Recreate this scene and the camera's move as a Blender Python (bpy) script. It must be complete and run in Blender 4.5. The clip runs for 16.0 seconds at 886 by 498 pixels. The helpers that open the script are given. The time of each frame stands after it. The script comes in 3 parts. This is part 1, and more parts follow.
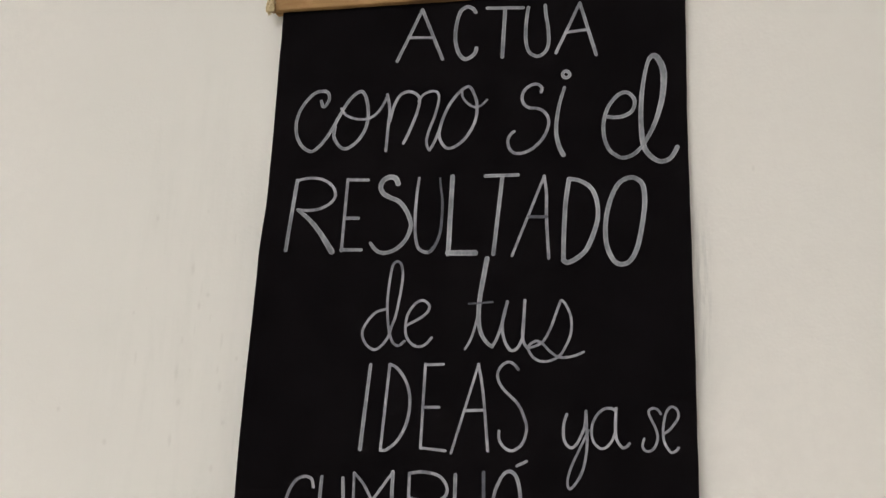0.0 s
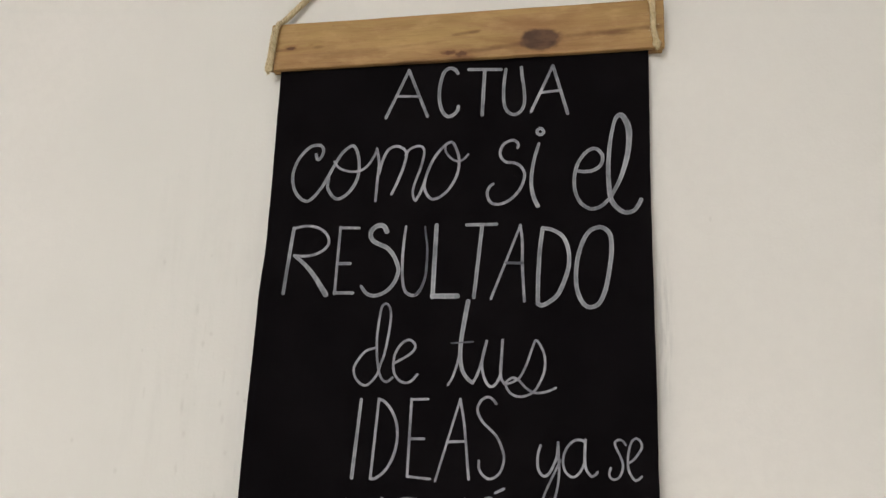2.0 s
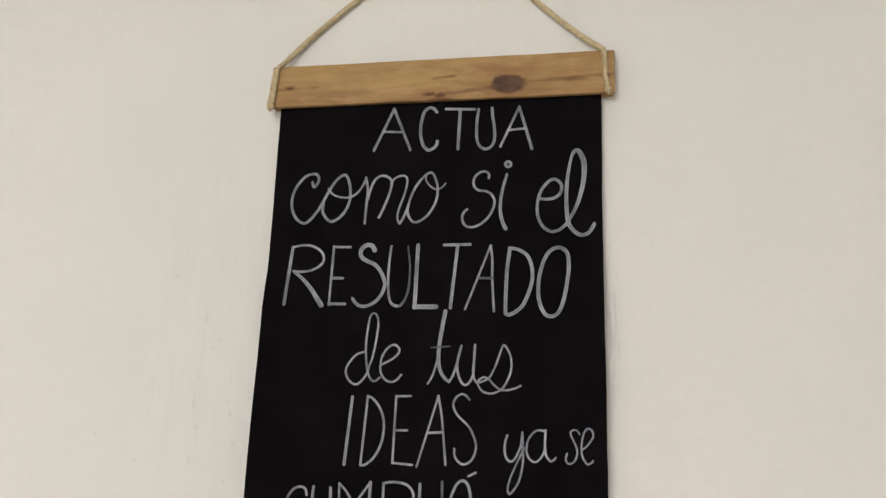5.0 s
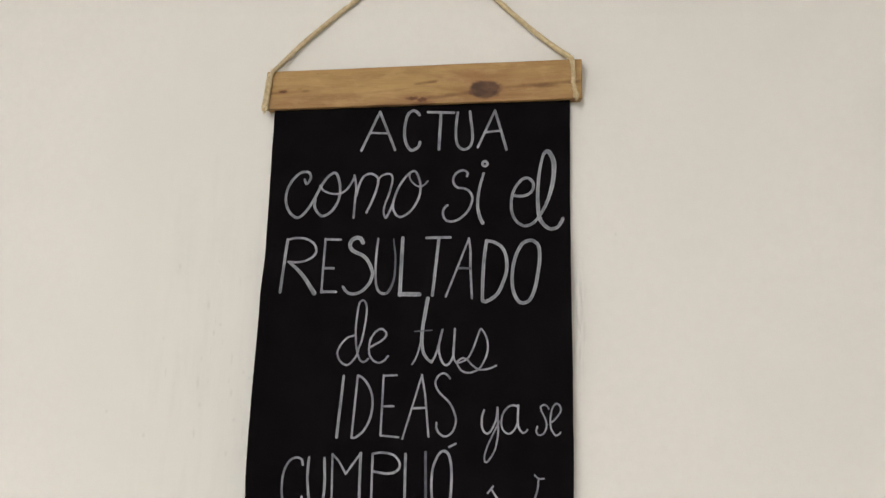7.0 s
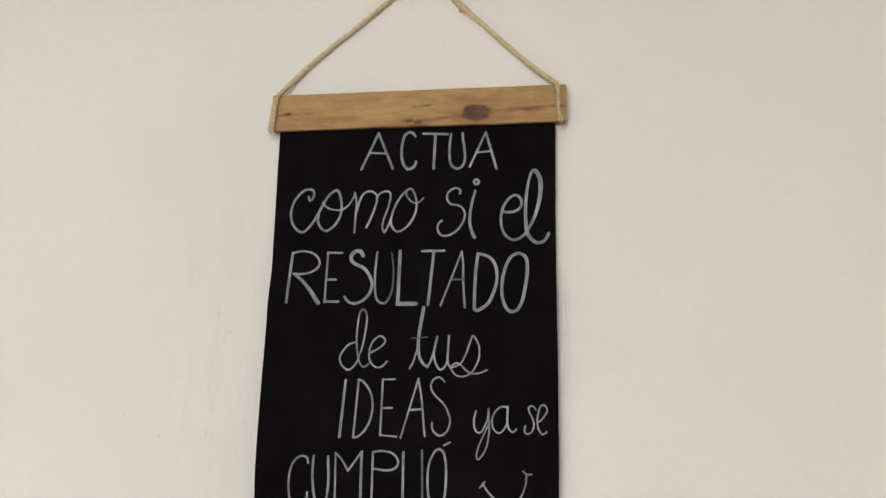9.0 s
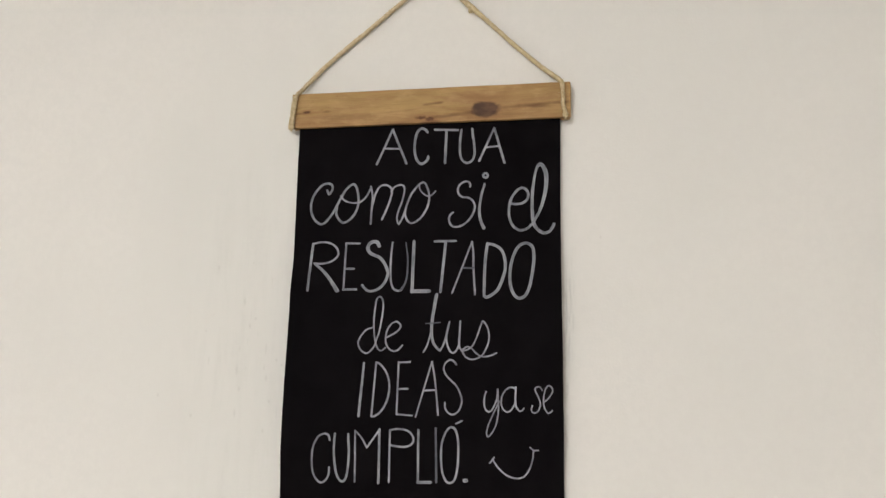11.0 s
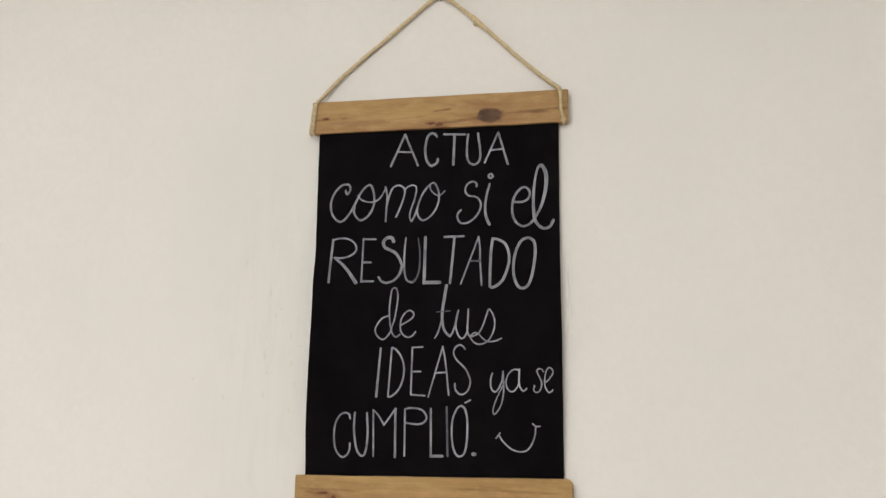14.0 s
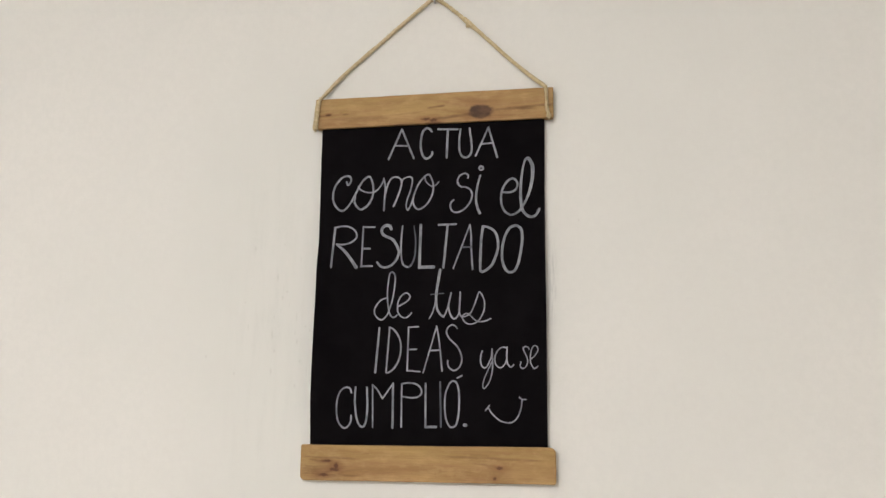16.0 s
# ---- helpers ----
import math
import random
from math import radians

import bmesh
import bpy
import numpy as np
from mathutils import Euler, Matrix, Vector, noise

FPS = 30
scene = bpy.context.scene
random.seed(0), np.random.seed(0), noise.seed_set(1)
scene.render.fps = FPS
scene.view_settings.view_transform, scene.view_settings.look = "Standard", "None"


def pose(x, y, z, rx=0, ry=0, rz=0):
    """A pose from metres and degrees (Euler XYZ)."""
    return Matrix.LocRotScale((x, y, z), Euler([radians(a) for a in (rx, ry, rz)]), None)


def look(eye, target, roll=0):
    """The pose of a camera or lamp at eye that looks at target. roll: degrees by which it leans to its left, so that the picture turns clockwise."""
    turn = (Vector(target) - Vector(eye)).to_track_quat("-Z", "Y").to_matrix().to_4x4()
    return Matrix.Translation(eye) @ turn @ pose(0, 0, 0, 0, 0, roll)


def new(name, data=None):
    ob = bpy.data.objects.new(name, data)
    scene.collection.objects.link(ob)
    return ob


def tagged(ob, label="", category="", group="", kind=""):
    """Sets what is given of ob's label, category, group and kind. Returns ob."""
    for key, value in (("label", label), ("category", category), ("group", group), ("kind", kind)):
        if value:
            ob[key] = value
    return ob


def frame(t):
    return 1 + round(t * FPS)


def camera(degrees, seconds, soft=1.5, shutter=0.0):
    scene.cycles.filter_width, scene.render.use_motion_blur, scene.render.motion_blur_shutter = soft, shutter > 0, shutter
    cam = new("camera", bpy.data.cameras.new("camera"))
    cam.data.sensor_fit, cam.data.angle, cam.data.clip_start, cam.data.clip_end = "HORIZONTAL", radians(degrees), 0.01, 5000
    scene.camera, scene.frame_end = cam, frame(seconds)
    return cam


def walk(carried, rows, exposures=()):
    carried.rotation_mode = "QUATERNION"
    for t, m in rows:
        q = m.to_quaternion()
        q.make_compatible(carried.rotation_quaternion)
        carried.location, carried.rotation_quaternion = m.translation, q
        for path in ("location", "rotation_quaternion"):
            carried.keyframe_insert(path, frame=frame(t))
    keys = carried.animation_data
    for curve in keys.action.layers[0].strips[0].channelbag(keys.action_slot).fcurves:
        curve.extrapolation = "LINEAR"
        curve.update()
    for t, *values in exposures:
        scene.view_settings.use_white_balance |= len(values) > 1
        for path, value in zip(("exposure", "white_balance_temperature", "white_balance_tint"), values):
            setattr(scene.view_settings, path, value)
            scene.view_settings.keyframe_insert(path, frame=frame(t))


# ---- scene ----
cam = camera(55.0, 16.0, soft=1.4)
PATH = [
    (0, (0.1043, -0.5738, 1.5400), (-0.3033, 1.3391, 1.9581), 2.25),
    (0.5, (0.1091, -0.5849, 1.5417), (-0.2999, 1.3235, 1.9787), 2.27),
    (1, (0.1150, -0.5986, 1.5479), (-0.2934, 1.3102, 1.9835), 2.26),
    (1.5, (0.1175, -0.6112, 1.5476), (-0.2811, 1.2966, 1.9966), 2.14),
    (2, (0.1237, -0.6275, 1.5513), (-0.2749, 1.2802, 2.0005), 2.05),
    (2.5, (0.1275, -0.6417, 1.5521), (-0.2667, 1.2658, 2.0057), 2.03),
    (3, (0.1325, -0.6580, 1.5540), (-0.2580, 1.2502, 2.0085), 2.09),
    (3.5, (0.1342, -0.6743, 1.5522), (-0.2442, 1.2348, 2.0129), 2.04),
    (4, (0.1354, -0.6915, 1.5463), (-0.2299, 1.2179, 2.0163), 2.02),
    (6.5, (0.1490, -0.7767, 1.5325), (-0.1653, 1.1499, 1.9678), 1.44),
    (7, (0.1488, -0.7976, 1.5378), (-0.1467, 1.1378, 1.9466), 1.35),
    (7.5, (0.1523, -0.8130, 1.5391), (-0.1376, 1.1242, 1.9430), 1.27),
    (8, (0.1605, -0.8287, 1.5414), (-0.1359, 1.1077, 1.9443), 1.28),
    (8.5, (0.1618, -0.8421, 1.5353), (-0.1313, 1.0910, 1.9563), 1.27),
    (9, (0.1593, -0.8592, 1.5361), (-0.1267, 1.0767, 1.9490), 1.13),
    (9.5, (0.1636, -0.8723, 1.5393), (-0.1347, 1.0652, 1.9353), 1.06),
    (12, (0.1762, -0.9352, 1.5393), (-0.1573, 1.0050, 1.8923), 0.95),
    (12.5, (0.1760, -0.9457, 1.5237), (-0.1560, 0.9902, 1.9004), 1.00),
    (13, (0.1794, -0.9610, 1.5231), (-0.1538, 0.9770, 1.8884), 0.84),
    (13.5, (0.1918, -0.9743, 1.5213), (-0.1649, 0.9604, 1.8816), 0.74),
    (14, (0.1901, -0.9957, 1.5244), (-0.1629, 0.9423, 1.8706), 0.63),
    (14.5, (0.1991, -1.0101, 1.5170), (-0.1670, 0.9249, 1.8663), 0.56),
    (15, (0.2119, -1.0286, 1.5126), (-0.1681, 0.9049, 1.8547), 0.46),
    (15.5, (0.2211, -1.0472, 1.5184), (-0.1643, 0.8897, 1.8347), 0.50),
    (16, (0.2198, -1.0701, 1.5121), (-0.1484, 0.8705, 1.8258), 0.63),
]
walk(cam, [(t, look(eye, target, roll)) for t, eye, target, roll in PATH],
     exposures=[(0, -0.14), (2, -0.10), (4, -0.06), (8, -0.02), (16, 0.01)])

# ---- light: an unseen, assumed panel on the ceiling, above and to the side, in a pale closed room ----
TOP = 1.85          # height of the sheet's upper visible edge
world = bpy.data.worlds.new("room_air")
scene.world = world
world.use_nodes = True
world.node_tree.nodes["Background"].inputs[0].default_value = (0.8, 0.85, 0.9, 1)
world.node_tree.nodes["Background"].inputs[1].default_value = 0.02

PANEL = (-0.62, -2.90)          # middle of the ceiling light with its deep opal cover
# size and strength are set for soft shadows and an evenly lit wall
PANEL_SIZE, PANEL_STRENGTH, PANEL_COLOUR = (1.5, 0.6), 26.0, (1.0, 0.956, 0.948)


# ---- materials ----
class Nodes:
    """A small helper to wire node materials."""

    def __init__(self, name, rough=0.7, spec=0.3):
        self.mat = bpy.data.materials.new(name)
        self.mat.use_nodes = True
        self.t = self.mat.node_tree
        self.bsdf = self.t.nodes["Principled BSDF"]
        self.bsdf.inputs["Roughness"].default_value = rough
        self.bsdf.inputs["Specular IOR Level"].default_value = spec
        self.coord = self.t.nodes.new("ShaderNodeTexCoord").outputs["Object"]

    def put(self, socket, value):
        if isinstance(value, bpy.types.NodeSocket):
            self.t.links.new(value, socket)
        else:
            socket.default_value = value

    def math(self, op, a, b=0.0, clamp=False):
        n = self.t.nodes.new("ShaderNodeMath")
        n.operation, n.use_clamp = op, clamp
        self.put(n.inputs[0], a)
        self.put(n.inputs[1], b)
        return n.outputs[0]

    def moved(self, scale=(1, 1, 1), loc=(0, 0, 0), vec=None):
        n = self.t.nodes.new("ShaderNodeMapping")
        self.put(n.inputs["Vector"], vec or self.coord)
        n.inputs["Scale"].default_value, n.inputs["Location"].default_value = scale, loc
        return n.outputs[0]

    def noise(self, scale, detail=4.0, vec=None, rough=0.55):
        n = self.t.nodes.new("ShaderNodeTexNoise")
        self.put(n.inputs["Vector"], vec or self.coord)
        n.inputs["Scale"].default_value, n.inputs["Detail"].default_value, n.inputs["Roughness"].default_value = scale, detail, rough
        return n.outputs["Fac"]

    def ramp(self, fac, lo, hi, a=0.0, b=1.0):
        n = self.t.nodes.new("ShaderNodeMapRange")
        n.interpolation_type = "SMOOTHSTEP"
        self.put(n.inputs["Value"], fac)
        for key, v in zip(("From Min", "From Max", "To Min", "To Max"), (lo, hi, a, b)):
            n.inputs[key].default_value = v
        return n.outputs[0]

    def mix(self, fac, a, b):
        n = self.t.nodes.new("ShaderNodeMix")
        n.data_type = "RGBA"
        self.put(n.inputs[0], fac)
        self.put(n.inputs[6], a if isinstance(a, bpy.types.NodeSocket) else (*a, 1))
        self.put(n.inputs[7], b if isinstance(b, bpy.types.NodeSocket) else (*b, 1))
        return n.outputs[2]

    def spot(self, x, z, rx, rz, edge=0.5, wobble=None):
        """1 inside an upright ellipse round (x, z) metres, 0 outside."""
        n = self.t.nodes.new("ShaderNodeVectorMath")
        n.operation = "LENGTH"
        m = self.moved((1 / rx, 0, 1 / rz), (-x / rx, 0, -z / rz))
        self.put(n.inputs[0], m)
        d = n.outputs["Value"]
        if wobble:
            d = self.math("ADD", d, wobble)
        return self.ramp(d, 1.0 - edge, 1.0 + edge, 1.0, 0.0)

    def bump(self, height, strength, distance):
        n = self.t.nodes.new("ShaderNodeBump")
        n.inputs["Strength"].default_value, n.inputs["Distance"].default_value = strength, distance
        self.put(n.inputs["Height"], height)
        self.t.links.new(n.outputs[0], self.bsdf.inputs["Normal"])

    def colour(self, c):
        self.put(self.bsdf.inputs["Base Color"], c if isinstance(c, bpy.types.NodeSocket) else (*c, 1))
        return self.mat


def wall_paint():
    n = Nodes("white_wall_paint", 0.62, 0.25)
    broad = n.ramp(n.noise(2.3, 3), 0.3, 0.7)
    col = n.mix(broad, (0.735, 0.737, 0.70), (0.775, 0.767, 0.73))
    # brushed patches that dried a little greyer, drawn out upright
    brush = n.noise(1.0, 5, n.moved((75, 10, 9)), 0.6)
    patch = n.noise(3.1, 2, n.moved((1, 1, 0.6), (3.3, 0, 1.9)))
    near = n.spot(-0.205, 1.60, 0.065, 0.20, 0.7, n.math("MULTIPLY", n.math("SUBTRACT", n.noise(14, 3), 0.5), 1.5))
    scuff = n.math("MULTIPLY", n.ramp(brush, 0.42, 0.72), n.math("ADD", n.ramp(patch, 0.50, 0.72, 0.0, 0.14), n.math("MULTIPLY", near, 0.33)), True)
    col = n.mix(scuff, col, (0.55, 0.555, 0.52))
    # wide patch left of the sheet, slightly darker and greener
    col = n.mix(n.math("MULTIPLY", n.spot(-0.19, 1.60, 0.13, 0.30, 0.8, n.math("MULTIPLY", n.math("SUBTRACT", n.noise(9, 3), 0.5), 0.8)), 0.4), col, (0.655, 0.675, 0.635))
    mottle = n.ramp(n.noise(130, 4, None, 0.65), 0.32, 0.68)
    col = n.mix(n.math("MULTIPLY", mottle, 0.5), col, n.mix(n.noise(18, 3), (0.73, 0.715, 0.675), (0.715, 0.725, 0.695)))
    # grey band of fine upright streaks along the sheet's right edge
    edge_streak = n.math("MULTIPLY", n.ramp(n.noise(1.0, 4, n.moved((420, 1, 38), (0.7, 0, 0.2)), 0.6), 0.40, 0.66), n.spot(0.1565, 1.638, 0.0062, 0.048, 0.6))
    col = n.mix(n.math("MULTIPLY", edge_streak, 0.32), col, (0.38, 0.39, 0.385))
    # short upright brush flecks and small specks
    for k, (x, z) in enumerate(FLECKS):
        ragged = n.math("MULTIPLY", n.math("SUBTRACT", n.noise(1.0, 2, n.moved((900, 1, 260), (k, 0, 0))), 0.5), 1.6)
        col = n.mix(n.math("MULTIPLY", n.spot(x, z, 0.0006 + 0.0003 * (k % 3), 0.0012 + 0.0012 * (k % 4), 0.9, ragged), 0.11 + 0.05 * (k % 3)), col, (0.40, 0.40, 0.36))
    for x, z, rx, rz in SPECKS:
        col = n.mix(n.math("MULTIPLY", n.spot(x, z, rx, rz, 0.9), 0.20), col, (0.40, 0.39, 0.36))
    roller = n.noise(420, 3, None, 0.6)
    lumps = n.noise(55, 3, n.moved((1, 1, 0.45)))
    n.bump(n.math("ADD", n.math("MULTIPLY", roller, 0.35), n.math("MULTIPLY", lumps, 0.65)), 0.35, 0.0012)
    return n.colour(col)


def plain_paint(name, a, b, rough=0.8):
    n = Nodes(name, rough, 0.2)
    n.bump(n.noise(300, 3), 0.2, 0.0006)
    return n.colour(n.mix(n.noise(1.5, 4), a, b))


def wood(name, knots, veins, stains, heart, seed):
    """Pale pallet wood with lengthwise grain that bends round dark knots; metres throughout. knots: x, z, half width, half height;
    veins: dark lines from x, z to x, z with their half width and strength; stains: soft streaks; heart: redder heartwood."""
    n = Nodes(name, 0.6, 0.25)
    rough_edge = n.math("MULTIPLY", n.math("SUBTRACT", n.noise(230, 4), 0.5), 1.8)
    soft_edge = n.math("MULTIPLY", n.math("SUBTRACT", n.noise(75, 4), 0.5), 0.75)
    bend, dark, pith, halo, rings = 0.0, 0.0, 0.0, 0.0, 0.0
    for x, z, rx, rz in knots:
        big = rx > 0.01
        if big:
            dark = n.math("MAXIMUM", dark, n.spot(x, z, rx, rz, 0.17, soft_edge))
            rings = n.math("MAXIMUM", rings, n.spot(x - rx * 0.5, z + rz * 0.9, rx * 2.4, rz * 1.8, 0.6, soft_edge))
        else:
            pith = n.math("MAXIMUM", pith, n.spot(x, z, rx, rz, 0.55, rough_edge))
        halo = n.math("MAXIMUM", halo, n.spot(x, z, rx * (1.5 if big else 2.6), rz * (1.45 if big else 2.2), 0.8, soft_edge))
        bend = n.math("ADD", bend, n.math("MULTIPLY", n.spot(x, z + rz * 0.8, rx * 3.2, rz * 2.2, 0.9), 0.45))
    warp = n.t.nodes.new("ShaderNodeCombineXYZ")
    n.put(warp.inputs[2], n.math("ADD", n.math("MULTIPLY", n.noise(9, 2, n.moved((1, 1, 1), (seed, 0, 0))), 1.2), n.math("MULTIPLY", bend, 2.0)))
    add = n.t.nodes.new("ShaderNodeVectorMath")
    n.put(add.inputs[0], n.moved((8, 20, 95), (seed, seed * 0.7, 0)))
    n.put(add.inputs[1], warp.outputs[0])
    grain = n.noise(1.0, 6, add.outputs[0], 0.62)
    fine = n.noise(1.0, 4, n.moved((40, 200, 900), (seed, 0, 0)), 0.6)
    broad = n.noise(1.0, 3, n.moved((9, 10, 60), (seed * 2, 0, 0)))
    col = n.mix(n.ramp(grain, 0.30, 0.72), WOOD_LOW, WOOD_HIGH)
    col = n.mix(n.math("MULTIPLY", n.ramp(broad, 0.44, 0.66), 0.55), col, WOOD_RED)
    for x, z, rx, rz in heart:
        ragged = n.math("MULTIPLY", n.math("SUBTRACT", n.noise(1.0, 3, n.moved((16, 1, 60))), 0.5), 1.0)
        col = n.mix(n.math("MULTIPLY", n.spot(x, z, rx, rz, 0.35, ragged), 0.62), col, n.mix(n.ramp(grain, 0.34, 0.68), HEART_LOW, HEART_HIGH))
    pale = n.ramp(n.noise(1.0, 4, n.moved((42, 1, 85), (seed * 5, 0, 0)), 0.6), 0.45, 0.68)
    col = n.mix(n.math("MULTIPLY", pale, 0.42), col, (0.520, 0.345, 0.160))
    rosy = n.ramp(n.noise(1.0, 4, n.moved((26, 1, 120), (seed * 7, 0, 3)), 0.6), 0.48, 0.70)
    col = n.mix(n.math("MULTIPLY", rosy, 0.34), col, (0.340, 0.180, 0.084))
    col = n.mix(n.math("MULTIPLY", n.ramp(fine, 0.45, 0.75), 0.26), col, (0.20, 0.105, 0.048))
    arcs = n.ramp(n.noise(1.0, 4, n.moved((34, 1, 150), (seed, 0, 0))), 0.36, 0.66)
    col = n.mix(n.math("MULTIPLY", n.math("MULTIPLY", rings, arcs), 0.5), col, (0.245, 0.120, 0.050))
    col = n.mix(n.math("MULTIPLY", halo, 0.5), col, (0.235, 0.110, 0.046))
    for x, z, rx, rz, amount in stains:
        ragged = n.math("MULTIPLY", n.math("SUBTRACT", n.noise(1.0, 4, n.moved((70, 1, 420))), 0.5), 2.2)
        col = n.mix(n.math("MULTIPLY", n.spot(x, z, rx, rz, 0.9, ragged), amount), col, (0.10, 0.042, 0.018))
    split = n.t.nodes.new("ShaderNodeSeparateXYZ")
    n.put(split.inputs[0], n.coord)
    px, pz = split.outputs[0], split.outputs[2]
    waver = n.math("MULTIPLY", n.math("SUBTRACT", n.noise(1.0, 4, n.moved((30, 1, 14), (seed, 0, 0)), 0.4), 0.5), 0.0028)
    broken = n.ramp(n.noise(1.0, 3, n.moved((55, 1, 60), (seed * 4, 0, 0))), 0.30, 0.62, 0.45, 1.0)
    for x0, z0, x1, z1, half, amount in veins:
        run = n.math("DIVIDE", n.math("SUBTRACT", px, x0), x1 - x0)
        off = n.math("SUBTRACT", n.math("SUBTRACT", pz, n.math("ADD", n.math("MULTIPLY", run, z1 - z0), z0)), waver)
        line = n.ramp(n.math("ABSOLUTE", off), half * 0.2, half * 2.6, 1.0, 0.0)
        line = n.math("MULTIPLY", n.math("MULTIPLY", line, n.ramp(run, -0.05, 0.12)), n.ramp(run, 0.85, 1.05, 1.0, 0.0))
        col = n.mix(n.math("MULTIPLY", n.math("MULTIPLY", line, broken), amount * 0.8), col, (0.150, 0.072, 0.032))
    fleck = n.noise(1.0, 3, n.moved((130, 1, 520), (seed * 3, 0, 0)))
    col = n.mix(n.math("MULTIPLY", n.ramp(fleck, 0.62, 0.74), 0.40), col, (0.20, 0.095, 0.04))
    cells = n.ramp(n.noise(1.0, 3, n.moved((60, 1, 120))), 0.35, 0.7)
    col = n.mix(n.math("MULTIPLY", dark, 0.92), col, n.mix(cells, (0.048, 0.024, 0.015), (0.108, 0.055, 0.032)))
    col = n.mix(n.math("MULTIPLY", pith, 0.88), col, (0.095, 0.035, 0.015))
    n.bump(n.math("ADD", n.math("MULTIPLY", grain, 0.7), n.math("MULTIPLY", fine, 0.3)), 0.45, 0.0009)
    return n.colour(col)


def black_card():
    n = Nodes("black_card", 0.95, 0.05)
    n.bump(n.noise(900, 3), 0.25, 0.0003)
    return n.colour(n.mix(n.ramp(n.noise(35, 4), 0.3, 0.7), (0.0036, 0.0030, 0.0037), (0.0058, 0.0049, 0.0058)))


def marker(name, lo, hi):
    """White chalk marker: cloudy where it went on thin, denser where the tip dwelt."""
    n = Nodes(name, 0.85, 0.15)
    cloud = n.noise(75, 5, n.moved((1.0, 1.0, 0.5)), 0.65)
    streak = n.noise(520, 3, n.moved((1.0, 1.0, 0.4)), 0.6)
    island = n.t.nodes.new("ShaderNodeNewGeometry").outputs["Random Per Island"]
    f = n.math("ADD", n.ramp(cloud, 0.32, 0.66, 0.0, 0.62), n.math("ADD", n.math("MULTIPLY", island, 0.22), n.ramp(streak, 0.35, 0.70, 0.0, 0.26)))
    n.bump(n.noise(1500, 3), 0.2, 0.0002)
    return n.colour(n.mix(f, lo, hi))


def jute(name, a, b):
    n = Nodes(name, 0.9, 0.1)
    n.bump(n.noise(1800, 3), 0.5, 0.0005)
    return n.colour(n.mix(n.ramp(n.noise(260, 4, n.moved((1, 1, 1))), 0.3, 0.7), a, b))


def metal(name, c, rough):
    n = Nodes(name, rough, 0.5)
    n.bsdf.inputs["Metallic"].default_value = 1.0
    return n.colour(n.mix(n.noise(400, 3), c, tuple(v * 0.6 for v in c)))


def glowing_shade():
    n = Nodes("opal_diffuser", 0.4, 0.4)
    n.bsdf.inputs["Emission Color"].default_value = (*PANEL_COLOUR, 1)
    n.bsdf.inputs["Emission Strength"].default_value = PANEL_STRENGTH
    return n.colour((0.8, 0.79, 0.76))


FLECKS = [(-0.2421, 1.6353), (-0.2090, 1.5974), (-0.2059, 1.6503), (-0.1974, 1.6355), (-0.1980, 1.6946), (-0.2394, 1.6896), (-0.1743, 1.6737),
          (-0.1778, 1.5974), (-0.1586, 1.5796), (-0.1884, 1.6137), (-0.2448, 1.5838), (-0.2108, 1.5743), (-0.2003, 1.5756), (-0.1790, 1.5767),
          (-0.2108, 1.5264), (-0.1621, 1.5264), (-0.2503, 1.6171), (-0.1983, 1.6229), (-0.1998, 1.6052)]
SPECKS = [(0.1911, 1.7183, 0.0009, 0.0016), (-0.1713, 1.5397, 0.0012, 0.0016), (-0.176, 1.565, 0.0012, 0.003), (-0.207, 1.553, 0.0014, 0.0022),
          (-0.262, 1.523, 0.0014, 0.0018), (-0.177, 1.508, 0.0012, 0.0022), (-0.192, 1.631, 0.0015, 0.0015),
          (-0.303, 1.545, 0.0013, 0.0016), (-0.165, 1.585, 0.0011, 0.0014)]
MAT_WALL = wall_paint()
MAT_ROOM = plain_paint("pale_room_paint", (0.70, 0.69, 0.65), (0.76, 0.745, 0.71))
MAT_CEIL = plain_paint("white_ceiling_paint", (0.78, 0.78, 0.76), (0.82, 0.81, 0.79))
MAT_FLOOR = plain_paint("pale_plain_floor", (0.38, 0.35, 0.31), (0.46, 0.43, 0.39), 0.45)
WOOD_LOW, WOOD_HIGH, WOOD_RED = (0.315, 0.192, 0.072), (0.455, 0.306, 0.120), (0.362, 0.214, 0.088)
HEART_LOW, HEART_HIGH = (0.275, 0.150, 0.063), (0.388, 0.232, 0.101)
